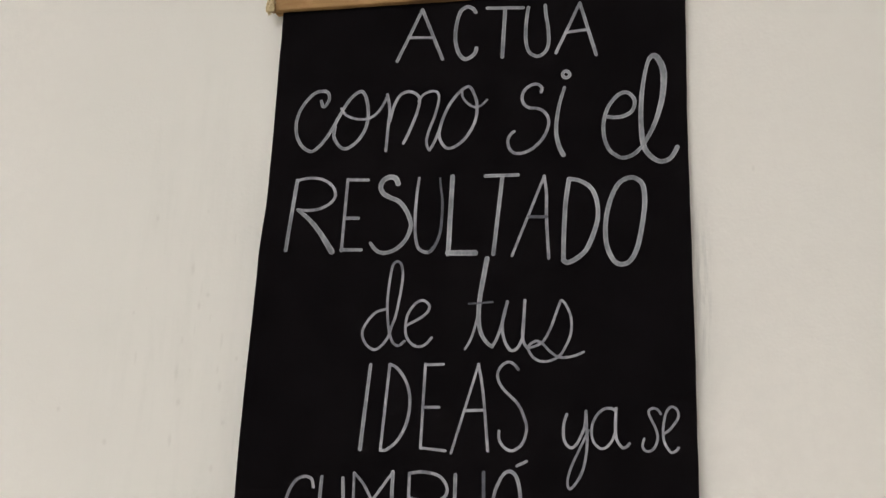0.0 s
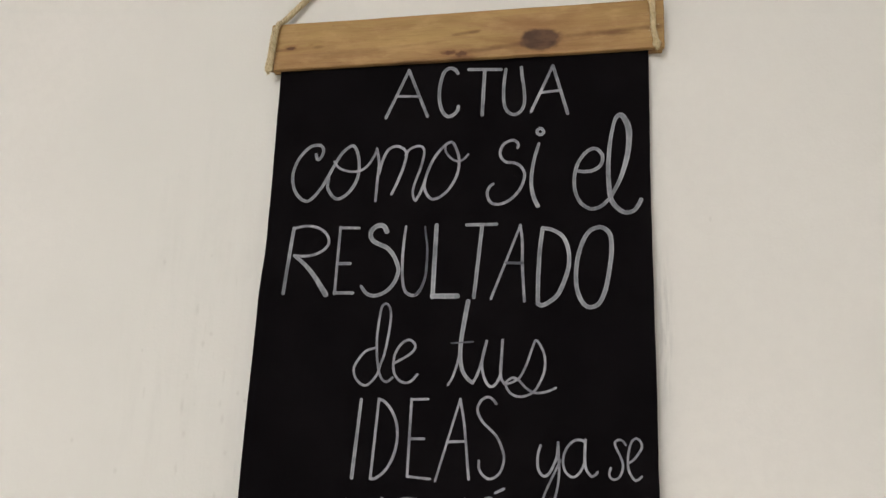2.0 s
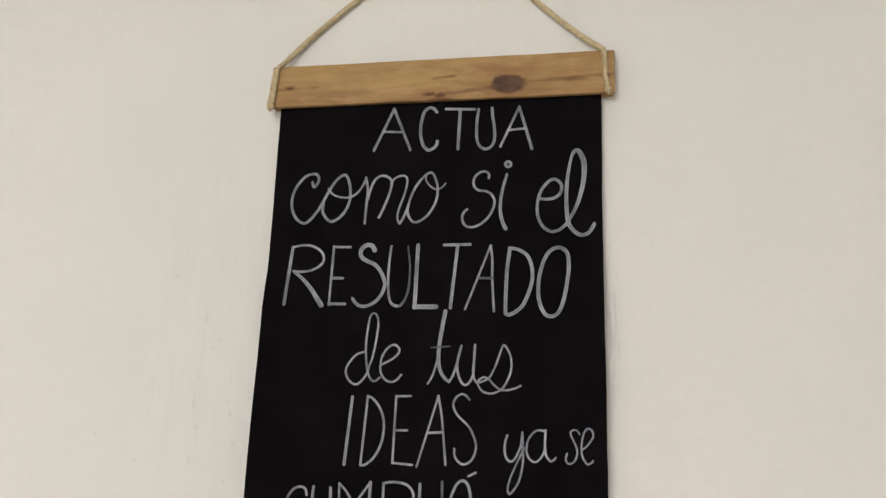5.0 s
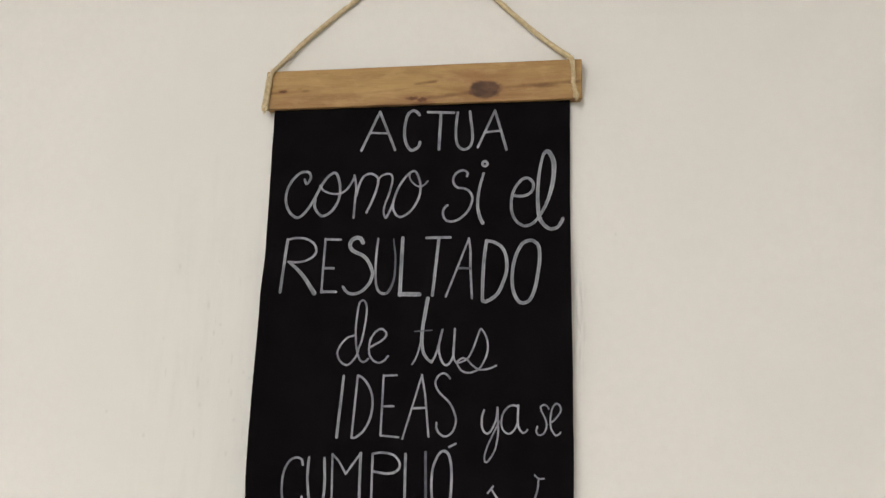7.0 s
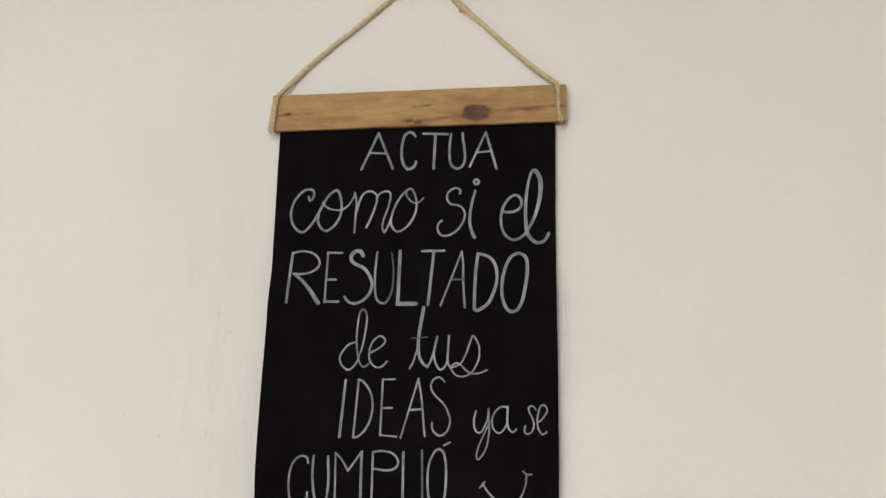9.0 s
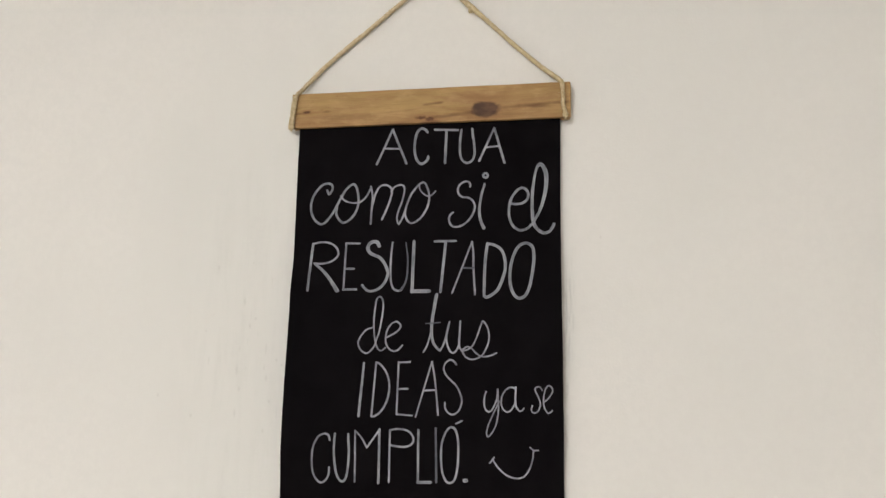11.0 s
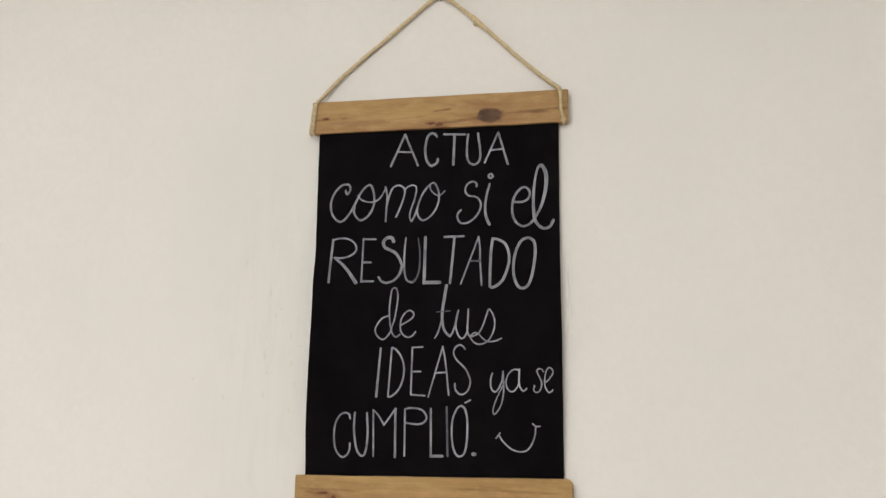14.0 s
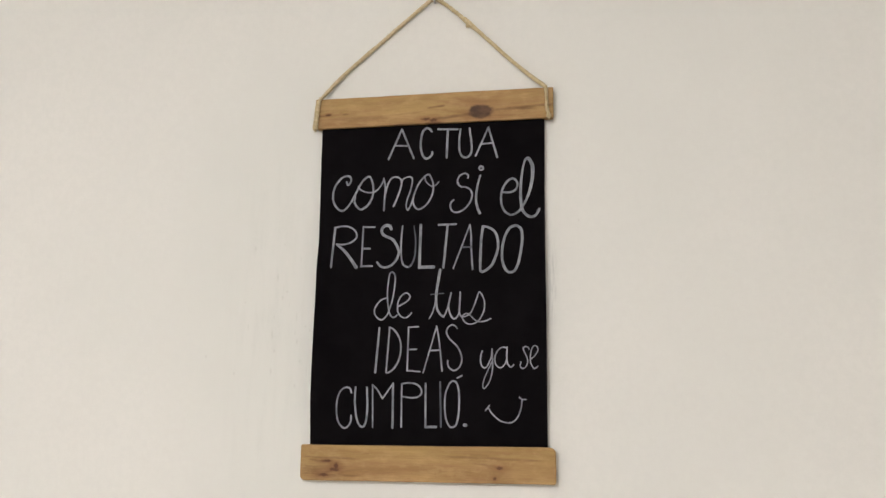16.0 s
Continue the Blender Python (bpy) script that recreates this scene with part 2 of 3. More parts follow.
MAT_TOP = wood("pallet_wood_upper",
               [(0.068, TOP + 0.0124, 0.0156, 0.0094), (-0.0052, TOP + 0.0060, 0.0052, 0.0017), (0.0050, TOP + 0.0042, 0.0040, 0.0024), (-0.1400, TOP + 0.0178, 0.0042, 0.0013)],
               [(0.006, TOP + 0.0052, 0.060, TOP + 0.0108, 0.0013, 0.95), (-0.004, TOP + 0.0210, 0.021, TOP + 0.0232, 0.0009, 0.95), (0.084, TOP + 0.0142, 0.128, TOP + 0.0148, 0.0010, 0.6),
                (0.100, TOP + 0.0150, 0.165, TOP + 0.0180, 0.0012, 0.95), (-0.160, TOP + 0.0150, -0.134, TOP + 0.0168, 0.0007, 0.7), (-0.07, TOP + 0.0120, -0.01, TOP + 0.0160, 0.0008, 0.35)],
               [(0.128, TOP + 0.0140, 0.008, 0.0020, 0.5), (-0.035, TOP - 0.0005, 0.018, 0.0018, 0.6), (0.005, TOP - 0.0005, 0.014, 0.0020, 0.5), (-0.095, TOP + 0.0110, 0.030, 0.0022, 0.25), (-0.116, TOP + 0.0175, 0.004, 0.0014, 0.4)],
               [(-0.07, TOP + 0.003, 0.12, 0.011), (0.10, TOP + 0.003, 0.06, 0.011), (0.052, TOP + 0.027, 0.030, 0.008)], 1.7)
MAT_BOTTOM = wood("pallet_wood_lower",
                  [(-0.1165, TOP - 0.4450, 0.0058, 0.0022), (-0.1140, TOP - 0.4410, 0.0026, 0.0036), (-0.1300, TOP - 0.4520, 0.0048, 0.0018), (-0.1265, TOP - 0.4348, 0.0058, 0.0014),
                   (0.0925, TOP - 0.4380, 0.0040, 0.0020), (0.0865, TOP - 0.4500, 0.0020, 0.0020)],
                  [(-0.160, TOP - 0.4300, -0.085, TOP - 0.4315, 0.0009, 0.55), (-0.150, TOP - 0.4330, -0.122, TOP - 0.4365, 0.0009, 0.55), (-0.118, TOP - 0.4465, -0.140, TOP - 0.4520, 0.0010, 0.5),
                   (0.060, TOP - 0.4330, 0.094, TOP - 0.4375, 0.0009, 0.45), (0.020, TOP - 0.4255, 0.150, TOP - 0.4280, 0.0009, 0.5), (0.055, TOP - 0.4230, 0.080, TOP - 0.4240, 0.0010, 0.4)],
                  [(-0.130, TOP - 0.4440, 0.026, 0.0110, 0.30), (-0.143, TOP - 0.446, 0.012, 0.0040, 0.30), (-0.100, TOP - 0.452, 0.018, 0.0012, 0.3), (0.088, TOP - 0.444, 0.008, 0.005, 0.22)],
                  [(0.00, TOP - 0.4475, 0.175, 0.0165)], 5.3)
MAT_CARD = black_card()
MAT_CHALK = marker("white_chalk_marker", (0.140, 0.145, 0.170), (0.465, 0.475, 0.525))
MAT_WASH = marker("washed_chalk_marker", (0.122, 0.135, 0.148), (0.35, 0.378, 0.405))
MAT_THIN = marker("thin_chalk_marker", (0.070, 0.075, 0.090), (0.165, 0.173, 0.200))
MAT_JUTE = jute("jute_twine", (0.52, 0.425, 0.25), (0.66, 0.56, 0.37))
MAT_FIBRE = jute("jute_fibre", (0.42, 0.33, 0.20), (0.60, 0.50, 0.33))
MAT_NAIL = metal("steel_nail", (0.72, 0.73, 0.76), 0.55)
MAT_SHADE = glowing_shade()


# ---- building helpers ----
def part(name, bm, material, parent=None, label="", smooth=False):
    """Links a bmesh as one mesh object, under a thing or part if one is given. Coordinates are in the world."""
    me = bpy.data.meshes.new(name)
    bmesh.ops.recalc_face_normals(bm, faces=bm.faces)
    bm.to_mesh(me)
    bm.free()
    for m in material if isinstance(material, (list, tuple)) else (material,):
        me.materials.append(m)
    if smooth:
        for p in me.polygons:
            p.use_smooth = True
    ob = new(name, me)
    if parent:
        ob.parent = parent
        ob.matrix_parent_inverse = Matrix() if parent.parent else parent.matrix_basis.inverted()
    return tagged(ob, label=label)


def slab(x0, x1, y0, y1, z0, z1):
    bm = bmesh.new()
    bmesh.ops.create_cube(bm, size=1, matrix=Matrix.Translation(((x0 + x1) / 2, (y0 + y1) / 2, (z0 + z1) / 2)) @ Matrix.Diagonal((x1 - x0, y1 - y0, z1 - z0, 1)))
    return bm


def structure(name, bm, material, label, category):
    return tagged(part(name, bm, material), label, category, kind="structure")


def board(x0, x1, lows, highs, y_back, y_front, radii, rim, seed):
    """A sawn wooden slat: an outline with rounded, slightly uneven corners and edges, lofted from back to front with eased edges.
    lows, highs: height of the lower and upper edge at its two ends. radii: of the corners, from lower left anticlockwise."""
    bm = bmesh.new()
    corners = [(x0, lows[0]), (x1, lows[1]), (x1, highs[1]), (x0, highs[0])]
    outline = []
    for i, (cx, cz) in enumerate(corners):
        r = radii[i]
        sx, sz = (1, 1) if i == 0 else (-1, 1) if i == 1 else (-1, -1) if i == 2 else (1, -1)
        a0 = (180, 270, 0, 90)[i]
        for k in range(7):
            a = radians(a0 + 90 * k / 6)
            outline.append((cx + sx * r + r * math.cos(a), cz + sz * r + r * math.sin(a)))
        nx, nz = corners[(i + 1) % 4]
        steps = 40 if i % 2 == 0 else 6
        nr = radii[(i + 1) % 4]
        ax, az = outline[-1]
        tx, tz = (nx - nr, nz) if i == 0 else (nx, nz - nr) if i == 1 else (nx + nr, nz) if i == 2 else (nx, nz + nr)
        for k in range(1, steps):
            f = k / steps
            outline.append((ax + (tx - ax) * f, az + (tz - az) * f))
    mx, mz = (x0 + x1) / 2, (lows[0] + highs[1]) / 2
    hx, hz = (x1 - x0) / 2, (highs[1] - lows[0]) / 2
    rings = []
    for inset, y in ((rim * 0.6, y_back), (0.0, y_back - rim * 0.6), (0.0, y_front + rim), (rim * 0.3, y_front + rim * 0.3), (rim, y_front)):
        ring = []
        for x, z in outline:
            wob = 0.00022 * noise.noise((x * 17, z * 60, seed)) + 0.00016 * noise.noise((x * 210, z * 210, seed + 4))
            dx, dz = (x - mx) / hx, (z - mz) / hz
            ring.append(bm.verts.new((x - inset * dx + wob * dx, y + 0.0003 * noise.noise((x * 25, z * 25, seed + 9)), z - inset * dz + wob * dz * 1.5)))
        rings.append(ring)
    count = len(outline)
    for a, b in zip(rings, rings[1:]):
        for k in range(count):
            bm.faces.new((a[k], a[(k + 1) % count], b[(k + 1) % count], b[k]))
    bm.faces.new(rings[0])
    bm.faces.new(rings[-1])
    return bm


def spline(points, per=10):
    """Catmull-Rom through points of any dimension."""
    p = [np.array(q, float) for q in points]
    if len(p) == 2:
        return [p[0] + (p[1] - p[0]) * k / per for k in range(per + 1)]
    closed = np.allclose(p[0], p[-1])
    first = p[-2] if closed else 2 * p[0] - p[1]
    last = p[1] if closed else 2 * p[-1] - p[-2]
    p = [first, *p, last]
    out = []
    for a, b, c, d in zip(p, p[1:], p[2:], p[3:]):
        for k in range(per):
            s = k / per
            out.append(0.5 * (2 * b + (c - a) * s + (2 * a - 5 * b + 4 * c - d) * s * s + (3 * b - a - 3 * c + d) * s ** 3))
    return [*out, p[-2]]


def tube(bm, line, radius, sides=7, seed=0.0):
    """A round tube along a line, uneven in thickness, closed at its ends."""
    rings = []
    up = Vector((0.13, -0.96, 0.2))
    for i, p in enumerate(line):
        p = Vector(p)
        ahead = (Vector(line[min(i + 1, len(line) - 1)]) - Vector(line[max(i - 1, 0)])).normalized()
        side = ahead.cross(up).normalized()
        up = side.cross(ahead).normalized()
        r = radius(i / (len(line) - 1)) if callable(radius) else radius
        r *= 1 + 0.14 * noise.noise((i * 0.31, seed, 0.5))
        rings.append([bm.verts.new(p + r * (math.cos(a) * side + math.sin(a) * up)) for a in (2 * math.pi * k / sides for k in range(sides))])
    for a, b in zip(rings, rings[1:]):
        for k in range(sides):
            bm.faces.new((a[k], a[(k + 1) % sides], b[(k + 1) % sides], b[k]))
    bm.faces.new(rings[0])
    bm.faces.new(rings[-1])


# ---- the room, closed round the camera ----
X0, X1, Y0, Y1, H = -2.1, 2.1, -4.4, -0.004, 2.62
structure("wall_north", slab(X0 - 0.12, X1 + 0.12, Y1, Y1 + 0.12, 0, H), MAT_WALL, "white painted plaster wall with faint brush marks and specks", "wall")
structure("wall_south", slab(X0 - 0.12, X1 + 0.12, Y0 - 0.12, Y0, 0, H), MAT_ROOM, "plain pale painted wall closing the room", "wall")
structure("wall_west", slab(X0 - 0.12, X0, Y0, Y1, 0, H), MAT_ROOM, "plain pale painted side wall", "wall")
structure("wall_east", slab(X1, X1 + 0.12, Y0, Y1, 0, H), MAT_ROOM, "plain pale painted side wall", "wall")
# the floor is out of view; its tone is kept pale to lighten the shadows
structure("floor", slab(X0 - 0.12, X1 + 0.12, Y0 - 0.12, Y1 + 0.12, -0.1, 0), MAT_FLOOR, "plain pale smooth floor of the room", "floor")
structure("ceiling", slab(X0 - 0.12, X1 + 0.12, Y0 - 0.12, Y1 + 0.12, H, H + 0.1), MAT_CEIL, "plain white painted ceiling", "ceiling")


def ceiling_light(x, y):
    """A surface-mounted light, assumed and out of view: a shallow white tray on the ceiling with a deep, softly tapered
    opal cover under it.
    """
    hx, hy, lip, tray, deep = PANEL_SIZE[0] / 2, PANEL_SIZE[1] / 2, 0.022, 0.03, 0.14
    base = new("ceiling_light")
    base.matrix_basis = pose(x, y, H)
    tagged(base, "assumed white rectangular ceiling light with a deep opal cover, out of view, switched on", "lamp")
    part("tray", slab(x - hx - lip, x + hx + lip, y - hy - lip, y + hy + lip, H - tray, H), MAT_CEIL, base)
    bm = slab(x - hx, x + hx, y - hy, y + hy, H - deep, H - tray)
    low = [v for v in bm.verts if v.co.z < H - deep + 0.001]
    for v in low:
        v.co.x, v.co.y = x + (v.co.x - x) * 0.97, y + (v.co.y - y) * 0.95
    bmesh.ops.bevel(bm, geom=[e for e in bm.edges if any(v in low for v in e.verts)], offset=0.02, segments=4, affect="EDGES")
    part("cover", bm, MAT_SHADE, base, "lit opal plastic cover", smooth=True)


ceiling_light(*PANEL)

# ---- the hanging sign ----
sign = new("hanging_sign")
sign.matrix_basis = pose(0, -0.010, TOP - 0.46)
tagged(sign, "black hand-lettered card sign between wooden slats, hung by jute cord", "wall sign")


def ease(v, a, b):
    f = min(max((v - a) / (b - a), 0.0), 1.0)
    return f * f * (3 - 2 * f)


def left_edge(z):
    """Half width of the sheet on its left, fitted to where the camera sees that edge: z from its upper edge."""
    return 0.1487 + 0.0020 * ease(z, -0.145, -0.195) + 0.0024 * ease(z, -0.20, -0.33) - 0.0018 * ease(z, -0.36, -0.415)


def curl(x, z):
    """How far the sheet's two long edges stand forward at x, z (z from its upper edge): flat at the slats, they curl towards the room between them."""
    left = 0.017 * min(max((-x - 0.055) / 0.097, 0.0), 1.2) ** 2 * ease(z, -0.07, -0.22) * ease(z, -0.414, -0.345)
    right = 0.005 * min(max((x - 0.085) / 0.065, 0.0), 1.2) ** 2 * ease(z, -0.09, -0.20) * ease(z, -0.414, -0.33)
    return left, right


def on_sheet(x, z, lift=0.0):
    """The place in the world of the point x, z of the flat sheet (z from the floor). A point that curls forward is also
    shifted sideways and up or down, by amounts fitted to the camera's view.
    """
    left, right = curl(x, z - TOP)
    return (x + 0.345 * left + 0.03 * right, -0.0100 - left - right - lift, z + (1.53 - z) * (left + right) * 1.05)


def card_sheet():
    """The black card: a thin, slightly curled sheet with hand-cut side edges, held between the slats."""
    bm = bmesh.new()
    nx, nz, z0, z1 = 48, 80, TOP - 0.430, TOP + 0.012
    layers = []
    for thick in (0.0, 0.0005):
        grid = []
        for j in range(nz + 1):
            z = z0 + (z1 - z0) * j / nz
            row = []
            for i in range(nx + 1):
                s = 2 * i / nx - 1
                cut = 0.0007 * noise.noise((z * 14, s * 3, 2.2)) + 0.0003 * noise.noise((z * 60, s * 5, 7.1))
                x = (s * (0.1494 + 0.0012 * ease(z - TOP, -0.16, -0.34)) if s > 0 else s * left_edge(z - TOP)) + cut * abs(s) ** 8
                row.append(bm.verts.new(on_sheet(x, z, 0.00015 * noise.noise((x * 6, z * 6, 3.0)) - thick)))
            grid.append(row)
        layers.append(grid)
    front, back = layers
    for g in layers:
        for j in range(nz):
            for i in range(nx):
                bm.faces.new((g[j][i], g[j][i + 1], g[j + 1][i + 1], g[j + 1][i]))
    for j in range(nz):
        for i in (0, nx):
            bm.faces.new((front[j][i], front[j + 1][i], back[j + 1][i], back[j][i]))
    for i in range(nx):
        for j in (0, nz):
            bm.faces.new((front[j][i], front[j][i + 1], back[j][i + 1], back[j][i]))
    return bm


sheet = part("sheet", card_sheet(), MAT_CARD, sign, "matt black card sheet with hand-cut edges")

part("top_slat", board(-0.1575, 0.1615, (TOP - 0.0008, TOP + 0.0003), (TOP + 0.0403, TOP + 0.0411), -0.0108, -0.0160, (0.0012, 0.0014, 0.0016, 0.0012), 0.0011, 1.0), MAT_TOP, sign, "pale pallet wood slat with a dark knot")
part("top_backing", board(-0.1555, 0.1600, (TOP - 0.0002, TOP + 0.0004), (TOP + 0.0370, TOP + 0.0375), -0.0048, -0.0094, (0.001, 0.001, 0.001, 0.001), 0.0008, 2.0), MAT_TOP, sign)
part("bottom_slat", board(-0.1612, 0.1605, (TOP - 0.4593, TOP - 0.4556), (TOP - 0.4155, TOP - 0.4120), -0.0108, -0.0160, (0.0055, 0.0032, 0.0075, 0.0022), 0.0013, 3.0), MAT_BOTTOM, sign, "pale pallet wood slat with rounded corners")
part("bottom_backing", board(-0.1590, 0.1600, (TOP - 0.4580, TOP - 0.4550), (TOP - 0.4165, TOP - 0.4130), -0.0048, -0.0094, (0.0045, 0.003, 0.0065, 0.002), 0.0008, 4.0), MAT_BOTTOM, sign)


# the cord: three twisted strands from one end of the upper slat over the nail to the other
CORD = [(-0.1553, -0.0182, -0.0008), (-0.1545, -0.0186, 0.010), (-0.1530, -0.0186, 0.026), (-0.1514, -0.0182, 0.0385), (-0.1478, -0.0122, 0.0462),
        (-0.128, -0.0082, 0.0690), (-0.098, -0.0076, 0.0965), (-0.050, -0.0075, 0.1355), (-0.0115, -0.0076, 0.1680), (-0.0025, -0.0080, 0.1748),
        (0.0030, -0.0082, 0.1763), (0.0080, -0.0080, 0.1748), (0.027, -0.0076, 0.1600), (0.052, -0.0075, 0.1370), (0.081, -0.0075, 0.1085),
        (0.103, -0.0077, 0.0865), (0.131, -0.0084, 0.0607), (0.1484, -0.0136, 0.0448), (0.1522, -0.0182, 0.0380), (0.1532, -0.0188, 0.0250),
        (0.1535, -0.0186, 0.0140), (0.1555, -0.0186, 0.0040)]


def cord_line():
    line = [np.array((x, y, z + TOP)) for x, y, z in CORD]
    out = []
    for q in spline(line, 26):
        x, y, z = q
        sag = 0.0006 * noise.noise((x * 45, 0.3, z * 20))
        out.append(Vector((x + sag, y, z - sag)))
    return out


def twisted(line, strands=3, lay=0.0105, off=0.00100, r=0.00118, full=1.0):
    """Strands laid round each other along a line; full: how much thicker the cord is in its free middle than at its
    ends, fitted to the camera's view.
    """
    bm = bmesh.new()
    length = [0.0]
    for a, b in zip(line, line[1:]):
        length.append(length[-1] + (b - a).length)
    for k in range(strands):
        path = []
        up = Vector((0, -1, 0))
        for i, p in enumerate(line):
            ahead = (line[min(i + 1, len(line) - 1)] - line[max(i - 1, 0)]).normalized()
            side = ahead.cross(up).normalized()
            up = side.cross(ahead).normalized()
            a = 2 * math.pi * (length[i] / lay + k / strands)
            f = i / (len(line) - 1)
            thick = (1 + (full - 1) * ease(f, 0.10, 0.26) * ease(f, 0.92, 0.80)) * (1 + 0.12 * noise.noise((length[i] * 55, 1.7, 0.2)))
            path.append(p + off * thick * (math.cos(a) * side + math.sin(a) * up))
        tube(bm, path, lambda f: r * (1 + (full - 1) * ease(f, 0.10, 0.26) * ease(f, 0.92, 0.80)), 6, k * 3.1)
    return bm


def fuzz(line, count, rng):
    """Loose fibres standing off the cord."""
    bm = bmesh.new()
    for _ in range(count):
        i = rng.randrange(4, len(line) - 4)
        p, ahead = line[i], (line[i + 3] - line[i - 3]).normalized()
        out = Vector((rng.gauss(0, 1), rng.gauss(-0.4, 0.6), rng.gauss(0, 1)))
        out = (out - ahead * out.dot(ahead)).normalized()
        n = rng.uniform(0.0015, 0.0042)
        a = p + out * 0.0018
        b = a + ahead * n * rng.choice((-1, 1)) + out * n * 0.25
        c = b + ahead * n * rng.uniform(-0.3, 0.6) + out * n * rng.uniform(0.1, 0.5)
        tube(bm, [a, b, c], 0.00011, 3)
    return bm


CORD_LINE = cord_line()
cord = part("cord", twisted(CORD_LINE, full=1.32), MAT_JUTE, sign, "twisted natural jute cord", smooth=True)
part("loose_fibres", fuzz(CORD_LINE, 560, random.Random(5)), MAT_FIBRE, cord)


def knot(x, z, size, seed):
    """A small overhand knot at the cord's end, with a frayed tip."""
    bm = bmesh.new()
    ring = []
    for k in range(37):
        a = 2 * math.pi * k / 36 * 1.5
        ring.append(Vector((x + size * 0.55 * math.cos(a) * (1 + 0.2 * math.sin(a * 1.3 + seed)), -0.0186 - 0.0008 * math.sin(a * 0.66), TOP + z + size * 0.6 * math.sin(a))))
    tube(bm, ring, 0.00165, 6, seed)
    rng = random.Random(int(seed * 10))
    for _ in range(14):
        d = Vector((rng.uniform(-0.5, 0.5), rng.uniform(-0.3, 0.1), -1)).normalized()
        a = Vector((x, -0.0188, TOP + z - size * 0.4))
        tube(bm, [a, a + d * rng.uniform(0.003, 0.0055)], 0.00022, 3)
    return bm


# the cord's other turn round the end of the slat
turn = spline([(-0.1542, -0.0166, TOP + 0.0375), (-0.1566, -0.0162, TOP + 0.028), (-0.1580, -0.0156, TOP + 0.013), (-0.1594, -0.0158, TOP + 0.001), (-0.1576, -0.0172, TOP - 0.0022)], 12)
part("turn", twisted([Vector(p) for p in turn], off=0.0007, r=0.0009), MAT_JUTE, cord, smooth=True)
part("knot", knot(-0.1555, -0.0005, 0.0026, 1.2), MAT_JUTE, cord, smooth=True)
part("knot", knot(0.1558, 0.0020, 0.0030, 2.9), MAT_JUTE, cord, smooth=True)
# the join where two cord ends were spliced: a thicker whipped place with a cut end that stands off
splice = [CORD_LINE[int(len(CORD_LINE) * f)] + Vector((0.0004, -0.0008, -0.0006)) for f in (0.598, 0.605, 0.612, 0.619, 0.626, 0.634, 0.642)]
bm = bmesh.new()
tube(bm, splice, lambda f: 0.0022 + 0.0014 * math.sin(math.pi * f ** 0.6), 8, 8.0)
tip = splice[3] + Vector((-0.0036, -0.0012, -0.0028))
for k in range(12):
    tube(bm, [splice[2] + Vector((0, -0.002, 0)), tip + Vector((0.0005 * k - 0.0025, 0.0004 * (k % 3), -0.0008 * (k % 4)))], 0.0006, 4, k)
part("splice", bm, MAT_JUTE, cord, smooth=True)


def wall_nail(x, z):
    bm = bmesh.new()
    turn = Matrix.Rotation(radians(84), 4, "X")
    at = Matrix.Translation((x, -0.008, z)) @ turn
    bmesh.ops.create_cone(bm, cap_ends=True, segments=14, radius1=0.0013, radius2=0.0013, depth=0.022, matrix=at)
    bmesh.ops.create_cone(bm, cap_ends=True, segments=18, radius1=0.0034, radius2=0.0040, depth=0.0012, matrix=at @ Matrix.Translation((0, 0, 0.0115)))
    bmesh.ops.create_cone(bm, cap_ends=True, segments=18, radius1=0.0040, radius2=0.0030, depth=0.0005, matrix=at @ Matrix.Translation((0, 0, 0.01235)))
    return tagged(part("nail", bm, MAT_NAIL), "grey steel nail in the wall that carries the cord", "nail")


wall_nail(0.003, TOP + 0.1727)


